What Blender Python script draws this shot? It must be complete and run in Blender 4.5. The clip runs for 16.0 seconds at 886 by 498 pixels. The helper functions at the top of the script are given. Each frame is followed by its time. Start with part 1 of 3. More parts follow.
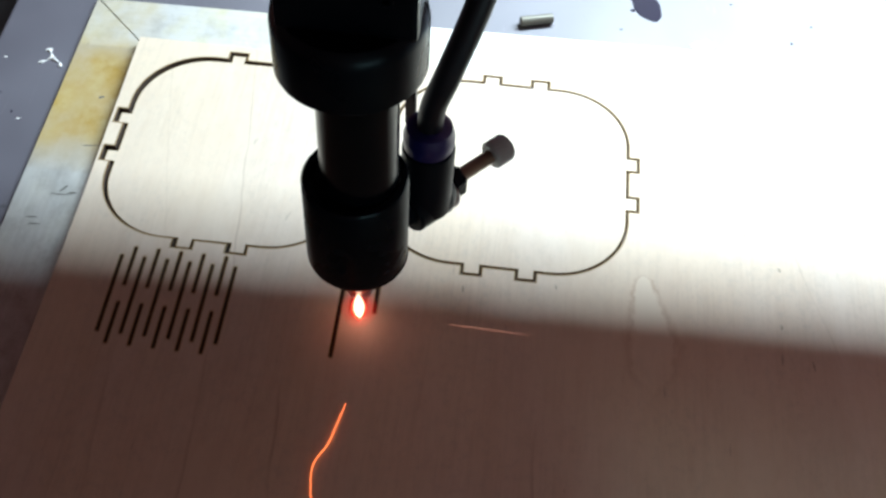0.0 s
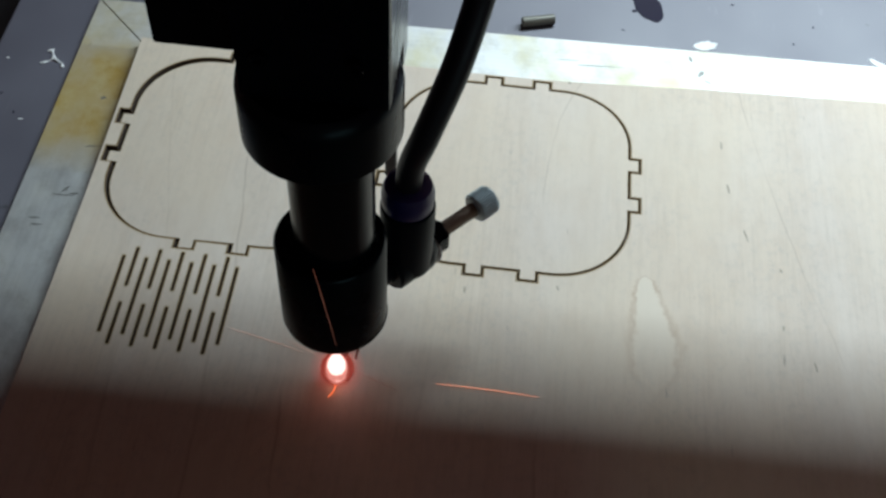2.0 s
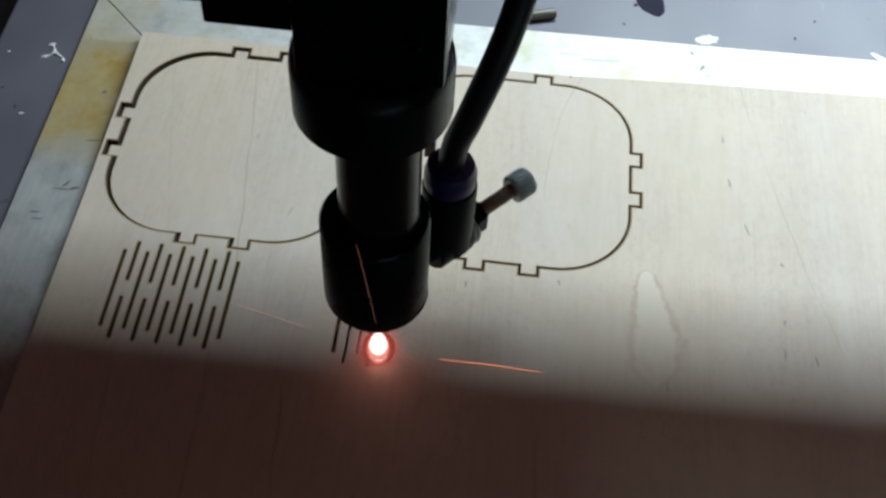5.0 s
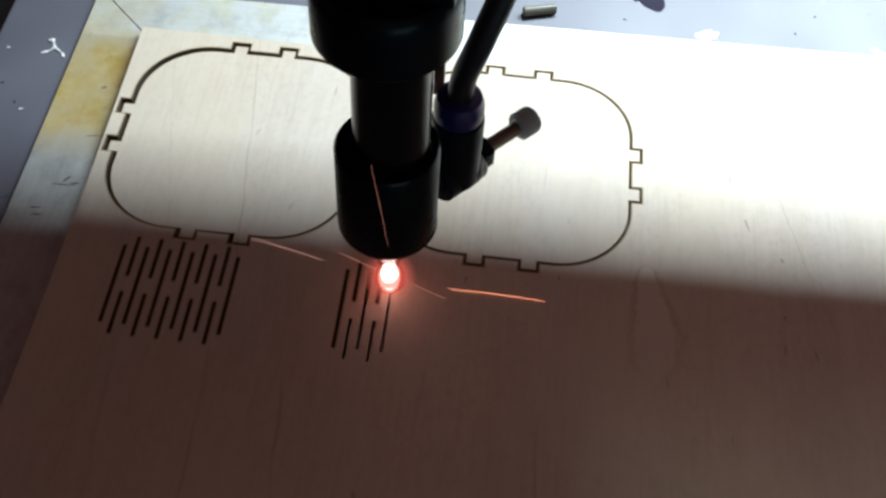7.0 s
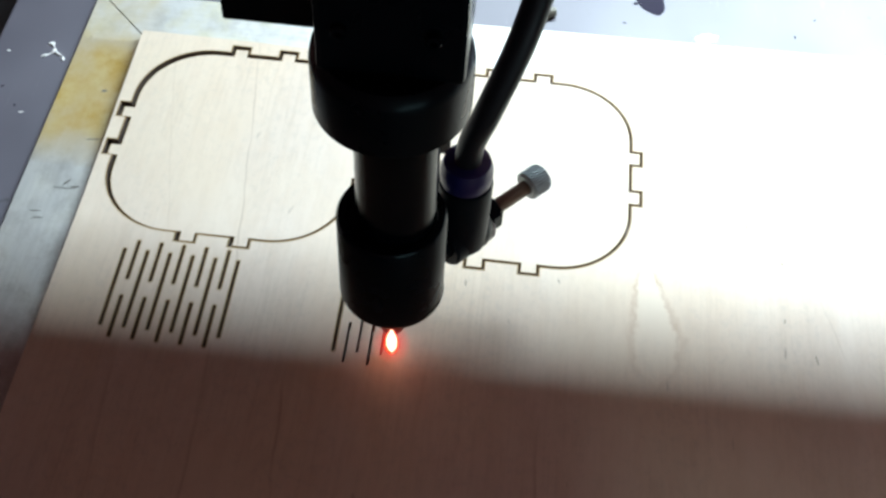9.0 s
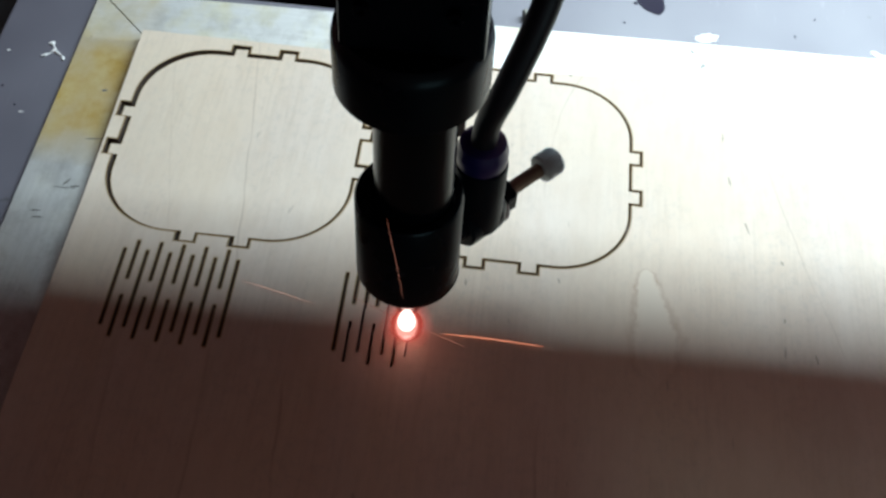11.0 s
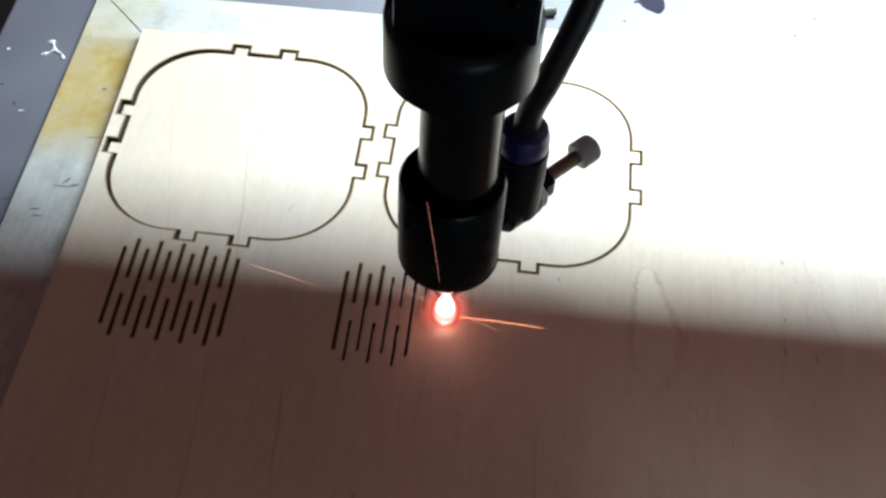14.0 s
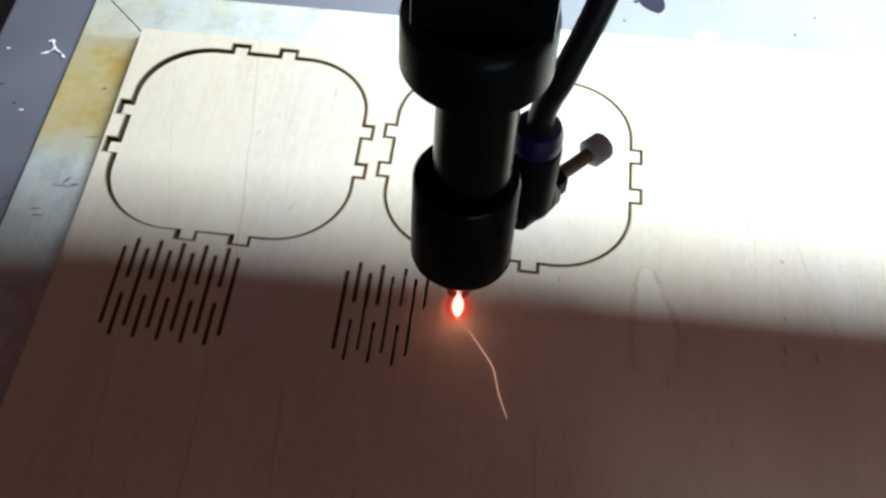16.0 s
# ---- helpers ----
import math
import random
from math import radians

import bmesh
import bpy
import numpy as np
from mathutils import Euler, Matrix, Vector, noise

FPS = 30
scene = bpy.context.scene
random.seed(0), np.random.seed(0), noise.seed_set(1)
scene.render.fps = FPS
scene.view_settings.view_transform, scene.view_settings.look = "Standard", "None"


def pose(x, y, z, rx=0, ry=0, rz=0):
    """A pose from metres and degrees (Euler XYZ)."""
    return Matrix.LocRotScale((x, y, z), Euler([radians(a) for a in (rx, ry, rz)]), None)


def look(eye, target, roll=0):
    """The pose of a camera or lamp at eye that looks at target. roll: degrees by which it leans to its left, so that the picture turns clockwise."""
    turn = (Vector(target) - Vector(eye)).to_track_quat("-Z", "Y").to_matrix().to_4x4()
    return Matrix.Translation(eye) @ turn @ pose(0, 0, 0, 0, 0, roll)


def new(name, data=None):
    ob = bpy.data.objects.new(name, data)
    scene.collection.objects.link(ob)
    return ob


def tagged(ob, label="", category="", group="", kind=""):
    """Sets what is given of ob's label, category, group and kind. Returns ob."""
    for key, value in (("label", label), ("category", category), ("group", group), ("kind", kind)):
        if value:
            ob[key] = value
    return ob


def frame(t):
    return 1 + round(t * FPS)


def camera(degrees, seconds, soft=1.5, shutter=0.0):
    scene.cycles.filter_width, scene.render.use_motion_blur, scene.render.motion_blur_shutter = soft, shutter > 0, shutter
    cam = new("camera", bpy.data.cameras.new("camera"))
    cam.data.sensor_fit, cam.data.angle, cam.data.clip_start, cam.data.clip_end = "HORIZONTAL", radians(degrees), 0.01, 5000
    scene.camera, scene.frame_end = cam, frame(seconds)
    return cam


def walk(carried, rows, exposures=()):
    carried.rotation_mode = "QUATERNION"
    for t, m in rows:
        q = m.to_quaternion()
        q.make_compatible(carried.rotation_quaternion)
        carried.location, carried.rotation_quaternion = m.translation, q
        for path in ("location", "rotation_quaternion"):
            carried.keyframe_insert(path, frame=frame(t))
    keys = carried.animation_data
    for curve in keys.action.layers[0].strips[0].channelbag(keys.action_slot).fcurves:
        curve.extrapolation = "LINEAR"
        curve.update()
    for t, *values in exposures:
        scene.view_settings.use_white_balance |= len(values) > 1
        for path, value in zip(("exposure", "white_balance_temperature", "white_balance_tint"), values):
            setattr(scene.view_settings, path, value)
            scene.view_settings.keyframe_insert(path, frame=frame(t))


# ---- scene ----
MM = 0.001

# ---- camera ----
cam = camera(41.97, 16.0, soft=2.7, shutter=0.4)
BASE = pose(72.34 * MM, -214.13 * MM, 251.37 * MM, 36.11, -2.154, 6.217)
# time, nod and turn of the clamped camera, in degrees, as the machine shakes
SHAKE = [(0, .336, -.14), (.5, .449, -.168), (1, .533, -.14), (1.5, .505, -.112), (2, .364, -.056), (2.5, .28, -.056),
         (3, .238, -.028), (3.2, .224, 0), (4.2, .144, 0), (5.3, .056, 0), (6, 0, 0), (6.5, -.056, 0), (7, -.14, 0),
         (7.5, -.056, 0), (8, .028, 0), (8.5, .028, 0), (9.6, .016, 0), (10.8, 0, 0), (12, .02, 0), (12.5, 0, 0),
         (13, -.112, 0), (13.5, -.112, 0), (14, -.056, 0), (14.5, 0, 0), (15.5, 0, 0), (16, -.084, 0)]
EXPOSURE = [(0, 0.9), (0.5, 0.6), (1.0, 0.08), (1.5, -0.40), (2.0, -0.46), (2.6, -0.48), (3.2, -0.55), (5.5, -0.22), (6, 0.04), (6.5, 0.33), (7, 0.47), (7.5, 0.86), (8.5, 0.9), (8.7, 0.93), (9.2, 0.4), (9.8, -0.08), (10.4, -0.08), (11, 0.16), (11.5, 0.19), (12, 0.30), (12.5, 0.26), (13, 0.85), (14.4, 1.0), (15, 0.74), (15.5, 0.76), (16, 0.70)]
walk(cam, [(t, BASE @ pose(0, 0, 0, nod, turn, 0)) for t, nod, turn in SHAKE], EXPOSURE)

# ---- light ----
world = bpy.data.worlds.new("world")
scene.world = world
world.use_nodes = True
world.node_tree.nodes["Background"].inputs[0].default_value = (0.80, 0.92, 1.0, 1)
world.node_tree.nodes["Background"].inputs[1].default_value = 0.05

STRIP_X, STRIP_Y, STRIP_Z = 292 * MM, 250 * MM, 300 * MM
led = bpy.data.lights.new("led_strip_light", "AREA")
led.shape, led.size, led.size_y, led.energy, led.color = "RECTANGLE", 420 * MM, 34 * MM, 4.6, (0.735, 0.905, 1.0)
lamp = new("led_strip_light", led)
lamp.matrix_world = pose(STRIP_X, STRIP_Y, STRIP_Z, -40)
# added fill at an unseen front slot; lifts the shade towards the door
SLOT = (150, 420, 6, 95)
fill = bpy.data.lights.new("front_fill", "AREA")
fill.shape, fill.size, fill.size_y, fill.energy, fill.color = "RECTANGLE", (SLOT[1] - SLOT[0]) * MM, (SLOT[3] - SLOT[2]) * MM, 0.096, (0.82, 1.0, 0.94)
fill_lamp = new("front_fill", fill)
fill_lamp.matrix_world = pose((SLOT[0] + SLOT[1]) / 2 * MM, -418 * MM, (SLOT[2] + SLOT[3]) / 2 * MM, 90)
# added lamp behind an unseen gap; lays a pale patch on the sheet's front corner
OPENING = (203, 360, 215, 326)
patch_light = bpy.data.lights.new("front_patch_lamp", "AREA")
patch_light.shape, patch_light.size, patch_light.energy, patch_light.color = "DISK", 34 * MM, 0.45, (0.80, 1.0, 0.94)
new("front_patch_lamp", patch_light).matrix_world = look((300 * MM, -760 * MM, 640 * MM), (200 * MM, -120 * MM, 0))


# ---- materials ----
class Mat:
    """A node material with short ways to add and join nodes."""

    def __init__(self, name, rough=0.5, metal=0.0, colour=(0.5, 0.5, 0.5)):
        self.m = bpy.data.materials.new(name)
        self.m.use_nodes = True
        self.n, self.l = self.m.node_tree.nodes, self.m.node_tree.links
        self.b = self.n["Principled BSDF"]
        self.b.inputs["Roughness"].default_value = rough
        self.b.inputs["Metallic"].default_value = metal
        self.b.inputs["Base Color"].default_value = (*colour, 1)

    def put(self, socket, value):
        if isinstance(value, bpy.types.NodeSocket):
            self.l.new(value, socket)
        elif isinstance(value, tuple) and len(value) == 3 and socket.type == "RGBA":
            socket.default_value = (*value, 1)
        else:
            socket.default_value = value

    def place(self):
        return self.n.new("ShaderNodeNewGeometry").outputs["Position"]

    def scaled(self, vec, s, shift=(0, 0, 0)):
        q = self.n.new("ShaderNodeMapping")
        self.put(q.inputs[0], vec)
        q.inputs["Scale"].default_value = s
        q.inputs["Location"].default_value = shift
        return q.outputs[0]

    def noise(self, vec, scale=1.0, detail=4, rough=0.55, warp=0.0):
        q = self.n.new("ShaderNodeTexNoise")
        self.put(q.inputs["Vector"], vec)
        q.inputs["Scale"].default_value, q.inputs["Detail"].default_value = scale, detail
        q.inputs["Roughness"].default_value, q.inputs["Distortion"].default_value = rough, warp
        return q.outputs["Fac"]

    def ramp(self, fac, *stops):
        q = self.n.new("ShaderNodeValToRGB")
        self.put(q.inputs[0], fac)
        e = q.color_ramp.elements
        while len(e) < len(stops):
            e.new(0.5)
        for k, (pos, c) in zip(e, stops):
            k.position = pos
            k.color = (c, c, c, 1) if isinstance(c, (int, float)) else (*c, 1)
        return q.outputs[0]

    def math(self, op, a, b=0.0, c=0.0, clamp=False):
        q = self.n.new("ShaderNodeMath")
        q.operation, q.use_clamp = op, clamp
        for s, v in zip(q.inputs, (a, b, c)):
            self.put(s, v)
        return q.outputs[0]

    def mix(self, fac, a, b, how="MIX"):
        q = self.n.new("ShaderNodeMix")
        q.data_type, q.blend_type = "RGBA", how
        self.put(q.inputs[0], fac)
        self.put(q.inputs[6], a)
        self.put(q.inputs[7], b)
        return q.outputs[2]

    def split(self, vec):
        q = self.n.new("ShaderNodeSeparateXYZ")
        self.put(q.inputs[0], vec)
        return q.outputs

    def bump(self, height, strength=0.2, distance=0.0002):
        q = self.n.new("ShaderNodeBump")
        q.inputs["Strength"].default_value, q.inputs["Distance"].default_value = strength, distance
        self.put(q.inputs["Height"], height)
        self.put(self.b.inputs["Normal"], q.outputs[0])

    def base(self, c):
        self.put(self.b.inputs["Base Color"], c)

    def roughness(self, v):
        self.put(self.b.inputs["Roughness"], v)


def plywood():
    k = Mat("birch_plywood", 0.62)
    k.b.inputs["Specular IOR Level"].default_value = 0.3
    p = k.place()
    tone = k.noise(k.scaled(p, (60, 8, 0)), 1, 3)
    figure = k.ramp(k.noise(k.scaled(p, (34, 17, 0), (9, 5, 0)), 1, 3, 0.55), (0.38, 0.25), (0.64, 1.0))   # where the grain shows
    fibre = k.noise(k.scaled(p, (2600, 90, 0)), 1, 3, 0.6)
    pore = k.noise(k.scaled(p, (1500, 160, 0), (3, 1, 0)), 1, 2, 0.7)
    mottle = k.noise(k.scaled(p, (220, 90, 0)), 1, 4, 0.6)
    c = k.mix(tone, (0.625, 0.528, 0.440), (0.720, 0.629, 0.541))
    band = k.noise(k.scaled(p, (85, 4, 0), (6, 2, 0)), 1, 3, 0.55)
    c = k.mix(k.ramp(band, (0.45, 0.0), (0.68, 0.30)), c, (0.56, 0.45, 0.35))
    cloud = k.noise(k.scaled(p, (26, 13, 0), (4, 7, 0)), 1, 3, 0.5)
    c = k.mix(k.ramp(cloud, (0.40, 0.0), (0.64, 0.65)), c, (0.712, 0.583, 0.445))
    wide = k.noise(k.scaled(p, (13, 11, 0), (2, 3, 0)), 1, 2, 0.5)
    c = k.mix(k.ramp(wide, (0.44, 0.0), (0.62, 0.4)), c, (0.715, 0.60, 0.45))
    c = k.mix(k.math("MULTIPLY", figure, k.ramp(fibre, (0.35, 0.0), (0.75, 0.17))), c, (0.46, 0.33, 0.23))
    c = k.mix(k.ramp(mottle, (0.45, 0.0), (0.8, 0.25)), c, (0.52, 0.38, 0.27))
    c = k.mix(k.math("MULTIPLY", figure, k.ramp(pore, (0.66, 0.0), (0.76, 0.30))), c, (0.36, 0.24, 0.16))
    streak = k.noise(k.scaled(p, (750, 34, 0), (2, 6, 0)), 1, 2, 0.5)
    c = k.mix(k.math("MULTIPLY", figure, k.ramp(streak, (0.48, 0.0), (0.74, 0.26))), c, (0.46, 0.37, 0.28))
    curl = k.noise(k.scaled(p, (420, 330, 0), (8, 3, 0)), 1, 5, 0.75)
    c = k.mix(k.math("MULTIPLY", figure, k.ramp(curl, (0.48, 0.0), (0.72, 0.44))), c, (0.44, 0.39, 0.34))
    # four long faint growth lines: where each lies across the sheet, and how it bends along it
    x, y, z = k.split(p)
    wander = k.math("MULTIPLY", k.math("SUBTRACT", k.noise(k.scaled(p, (25, 60, 0)), 1, 3, 0.5), 0.5), 0.0022)
    broken = k.ramp(k.noise(k.scaled(p, (30, 45, 0), (5, 2, 0)), 1, 2), (0.32, 0.25), (0.6, 1.0))
    for x0, slope, bend, dark, end in ((0.0029, -0.125, -0.26, 0.55, -0.055), (0.0881, 0.054, 4.05, 0.55, -0.014), (0.1538, -0.2385, 0.69, 0.42, -0.055), (-0.0202, -0.213, 0.06, 0.24, -0.04)):
        run = k.math("ADD", k.math("MULTIPLY_ADD", y, slope, x0), k.math("MULTIPLY", k.math("MULTIPLY", y, y), bend))
        off = k.math("MULTIPLY", k.math("SUBTRACT", k.math("ADD", x, wander), run), 700.0)
        line = k.ramp(k.math("ADD", off, 0.5), (0.16, 0.0), (0.5, dark), (0.72, 0.0))
        fade = k.math("MULTIPLY", k.math("SUBTRACT", y, end), 90.0, clamp=True)
        c = k.mix(k.math("MULTIPLY", k.math("MULTIPLY", line, broken), fade), c, (0.38, 0.29, 0.22))
    # and four darker joints of the veneer towards the door
    for x0, slope, dark, start in ((0.0043, -0.0435, 0.34, -0.066), (0.0202, -0.089, 0.46, -0.074), (-0.0233, -0.097, 0.32, -0.072), (0.0871, -0.041, 0.40, -0.075)):
        run = k.math("MULTIPLY_ADD", y, slope, x0)
        off = k.math("MULTIPLY", k.math("SUBTRACT", k.math("ADD", x, wander), run), 420.0)
        line = k.ramp(k.math("ADD", off, 0.5), (0.10, 0.0), (0.5, dark), (0.62, 0.0))
        fade = k.math("MULTIPLY", k.math("SUBTRACT", start, y), 120.0, clamp=True)
        c = k.mix(k.math("MULTIPLY", k.math("MULTIPLY", line, broken), fade), c, (0.30, 0.20, 0.13))
    # spindle-shaped repair patch with a brown rim; colours fade where shade hides it
    fray = k.math("MULTIPLY", k.math("SUBTRACT", k.noise(k.scaled(p, (150, 90, 0)), 1, 4, 0.6), 0.5), 0.005)
    fray = k.math("ADD", fray, k.math("MULTIPLY", k.math("SUBTRACT", k.noise(k.scaled(p, (700, 420, 0), (2, 2, 0)), 1, 3, 0.6), 0.5), 0.0022))
    down = k.math("DIVIDE", k.math("SUBTRACT", -0.029, y), 0.021, clamp=True)
    middle = k.math("MULTIPLY_ADD", down, 0.0026, 0.1166)
    half = k.math("MULTIPLY_ADD", down, 0.0050, 0.0017)
    d = k.math("DIVIDE", k.math("ABSOLUTE", k.math("SUBTRACT", k.math("ADD", x, fray), middle)), half)
    d = k.math("MULTIPLY_ADD", k.ramp(k.math("MULTIPLY_ADD", y, 10.0, 1.0), (0.26, 1.0), (0.40, 0.0), (0.69, 0.0), (0.715, 1.0)), 2.0, d)
    d = k.math("MULTIPLY", d, 0.5)
    inner = k.math("MULTIPLY", k.ramp(d, (0.34, 0.72), (0.47, 0.0)), k.ramp(k.math("MULTIPLY_ADD", y, 10.0, 1.0), (0.40, 0.25), (0.58, 1.0)))
    rim = k.math("MULTIPLY", k.ramp(k.math("MULTIPLY_ADD", y, 10.0, 1.0), (0.36, 0.12), (0.50, 1.0)), k.ramp(d, (0.36, 0.0), (0.455, 0.52), (0.50, 0.40), (0.60, 0.0)))
    rim = k.math("MULTIPLY", rim, k.ramp(mottle, (0.35, 0.45), (0.65, 1.0)))
    c = k.mix(inner, c, (0.75, 0.655, 0.53))
    c = k.mix(rim, c, (0.42, 0.27, 0.16))
    # small ingrown dark flecks, along the grain
    fleck = k.noise(k.scaled(p, (300, 70, 0), (7, 3, 0)), 1, 2, 0.4)
    c = k.mix(k.ramp(fleck, (0.745, 0.0), (0.79, 0.55)), c, (0.22, 0.17, 0.13))
    k.base(c)
    k.roughness(k.ramp(fibre, (0.3, 0.55), (0.8, 0.72)))
    k.bump(k.math("ADD", fibre, k.math("MULTIPLY", pore, 0.5)), 0.25, 0.00008)
    return k.m


def plain(name, colour, rough, metal=0.0, grain=400.0, spread=0.25, bump=0.1, stretch=(1, 1, 1), shine=0.5, sheen=(1, 1, 1)):
    """A surface of one colour with grain, soft blotches and fine relief."""
    k = Mat(name, rough, metal)
    k.b.inputs["Specular IOR Level"].default_value = shine
    k.b.inputs["Specular Tint"].default_value = (*sheen, 1)
    p = k.scaled(k.n.new("ShaderNodeTexCoord").outputs["Object"], stretch)
    fine = k.noise(p, grain, 4)
    broad = k.noise(p, grain * 0.06, 3)
    lo, hi = tuple(c * (1 - spread) for c in colour), tuple(min(1, c * (1 + spread)) for c in colour)
    c = k.mix(k.math("ADD", k.math("MULTIPLY", fine, 0.5), k.math("MULTIPLY", broad, 0.5)), lo, hi)
    k.base(c)
    k.roughness(k.ramp(broad, (0.3, max(0.05, rough - 0.08)), (0.7, min(1, rough + 0.08))))
    k.bump(fine, bump, 0.0001)
    return k.m


def painted_bed():
    k = Mat("painted_bed", 0.6)
    k.b.inputs["Specular IOR Level"].default_value = 1.0
    k.b.inputs["IOR"].default_value = 1.65
    p = k.place()
    fine, broad = k.noise(p, 1200, 3), k.noise(p, 25, 4)
    c = k.mix(broad, (0.067, 0.063, 0.084), (0.115, 0.108, 0.139))
    speck = k.noise(k.scaled(p, (170, 170, 0), (2, 9, 0)), 1, 2, 0.4)
    c = k.mix(k.ramp(speck, (0.74, 0.0), (0.78, 0.7)), c, (0.02, 0.02, 0.022))
    scuff = k.noise(k.scaled(p, (260, 40, 0), (1, 4, 0)), 1, 4, 0.7)
    c = k.mix(k.ramp(scuff, (0.62, 0.0), (0.85, 0.25)), c, (0.35, 0.34, 0.36))
    k.base(c)
    k.roughness(k.ramp(broad, (0.3, 0.54), (0.7, 0.66)))
    k.bump(fine, 0.12, 0.0001)
    return k.m


def stained_metal():
    """Brushed galvanised strip with yellow smoke residue near the corner."""
    k = Mat("stained_strip", 0.5, 0.25)
    p = k.place()
    x, y, z = k.split(p)
    across = k.ramp(k.math("MULTIPLY_ADD", k.math("SUBTRACT", y, 0.0375), 400.0, 0.5), (0.45, 0.0), (0.55, 1.0))
    brush = k.mix(across, k.noise(k.scaled(p, (900, 60, 0)), 1, 3), k.noise(k.scaled(p, (40, 1100, 0)), 1, 3))
    cloud = k.noise(k.scaled(p, (70, 55, 0), (4, 4, 0)), 1, 4, 0.6)
    fine = k.noise(p, 900, 4)
    c = k.mix(brush, (0.56, 0.56, 0.545), (0.73, 0.73, 0.71))
    # residue lies thick on the side strip behind the corner and thin along the far strip
    side = k.math("MULTIPLY", k.ramp(k.math("MULTIPLY_ADD", y, 8.0, 0.45), (0.34, 0.0), (0.46, 1.0), (0.69, 1.0), (0.79, 0.22)),
                  k.ramp(k.math("MULTIPLY_ADD", x, 10.0, 1.0), (0.60, 1.0), (0.66, 0.0)))
    side = k.math("MULTIPLY", side, k.ramp(cloud, (0.25, 0.55), (0.6, 1.0)))
    edge = k.ramp(k.math("MULTIPLY_ADD", x, 20.0, 1.2), (0.12, 0.35), (0.38, 1.0))
    far = k.math("MULTIPLY", k.ramp(cloud, (0.44, 0.03), (0.70, 0.55)), k.math("MULTIPLY_ADD", across, 0.8, 0.2))
    # two yellow smoke marks on the far bar
    for mx, my, rx, ry, much in ((0.1245, 0.0472, 0.012, 0.0065, 0.75), (0.085, 0.049, 0.008, 0.008, 0.35)):
        u = k.math("DIVIDE", k.math("SUBTRACT", x, mx), rx)
        v = k.math("DIVIDE", k.math("SUBTRACT", y, my), ry)
        r2 = k.math("ADD", k.math("ADD", k.math("MULTIPLY", u, u), k.math("MULTIPLY", v, v)), k.math("MULTIPLY", cloud, 0.5))
        far = k.math("MAXIMUM", far, k.ramp(r2, (0.2, much), (1.0, 0.0)))
    dirt = k.noise(k.scaled(p, (130, 110, 0), (1, 8, 0)), 1, 5, 0.7)
    c = k.mix(k.ramp(dirt, (0.46, 0.0), (0.70, 0.48)), c, (0.33, 0.31, 0.285))
    c = k.mix(far, c, (0.60, 0.54, 0.28))
    c = k.mix(k.math("MULTIPLY", side, 0.95), c, (0.47, 0.305, 0.042))
    c = k.mix(k.math("MULTIPLY", k.math("MULTIPLY", side, edge), k.ramp(cloud, (0.4, 0.2), (0.7, 0.8))), c, (0.26, 0.15, 0.035))
    c = k.mix(k.math("MULTIPLY", k.ramp(dirt, (0.42, 0.0), (0.66, 0.4)), side), c, (0.60, 0.54, 0.34))
    scratch = k.noise(k.scaled(p, (160, 1500, 0), (3, 2, 0)), 1, 3, 0.6)
    c = k.mix(k.ramp(scratch, (0.68, 0.0), (0.74, 0.35)), c, (0.22, 0.21, 0.18))
    c = k.mix(k.ramp(k.noise(k.scaled(p, (240, 200, 0), (9, 1, 0)), 1, 4, 0.7), (0.66, 0.0), (0.76, 0.55)), c, (0.12, 0.11, 0.09))
    k.base(c)
    k.roughness(k.ramp(cloud, (0.3, 0.5), (0.7, 0.66)))
    k.put(k.b.inputs["Metallic"], k.math("SUBTRACT", k.math("MULTIPLY_ADD", across, -0.3, 0.72), k.math("MULTIPLY", side, 0.62)))
    k.bump(k.math("ADD", brush, fine), 0.15, 0.0001)
    return k.m


def glow(name, colour, strength, cover=1.0):
    """Burning gas, sparks, bloom or lens glare: gives off light, and lets through what lies behind it by 1 - cover."""
    m = bpy.data.materials.new(name)
    m.use_nodes = True
    n, l = m.node_tree.nodes, m.node_tree.links
    n.clear()
    out, e = n.new("ShaderNodeOutputMaterial"), n.new("ShaderNodeEmission")
    e.inputs[0].default_value, e.inputs[1].default_value = (*colour, 1), strength
    if cover >= 1:
        l.new(e.outputs[0], out.inputs[0])
    else:
        t, x = n.new("ShaderNodeBsdfTransparent"), n.new("ShaderNodeMixShader")
        x.inputs[0].default_value = cover
        l.new(t.outputs[0], x.inputs[1])
        l.new(e.outputs[0], x.inputs[2])
        l.new(x.outputs[0], out.inputs[0])
    return m


PLY = plywood()
CHAR = plain("charred_edge", (0.045, 0.028, 0.020), 0.9, 0, 3000, 0.4, 0.3)
SCORCH = plain("scorched_rim", (0.20, 0.120, 0.042), 0.75, 0, 2500, 0.5, 0.2)
TOAST = plain("browned_wood", (0.575, 0.465, 0.345), 0.7, 0, 700, 0.35, 0.15)
EDGE = plain("plywood_edge", (0.42, 0.30, 0.19), 0.8, 0, 1500, 0.3, 0.3, (1, 1, 6))
BED = painted_bed()
STRIP = stained_metal()
BLACK = plain("black_anodised", (0.0014, 0.0030, 0.0054), 0.27, 0.0, 900, 0.3, 0.04, shine=0.15, sheen=(0.55, 0.85, 1.0))
BLACK_TUBE = plain("polished_black", (0.0014, 0.0028, 0.0046), 0.20, 0.0, 900, 0.3, 0.02, shine=0.20, sheen=(0.5, 0.85, 1.0))
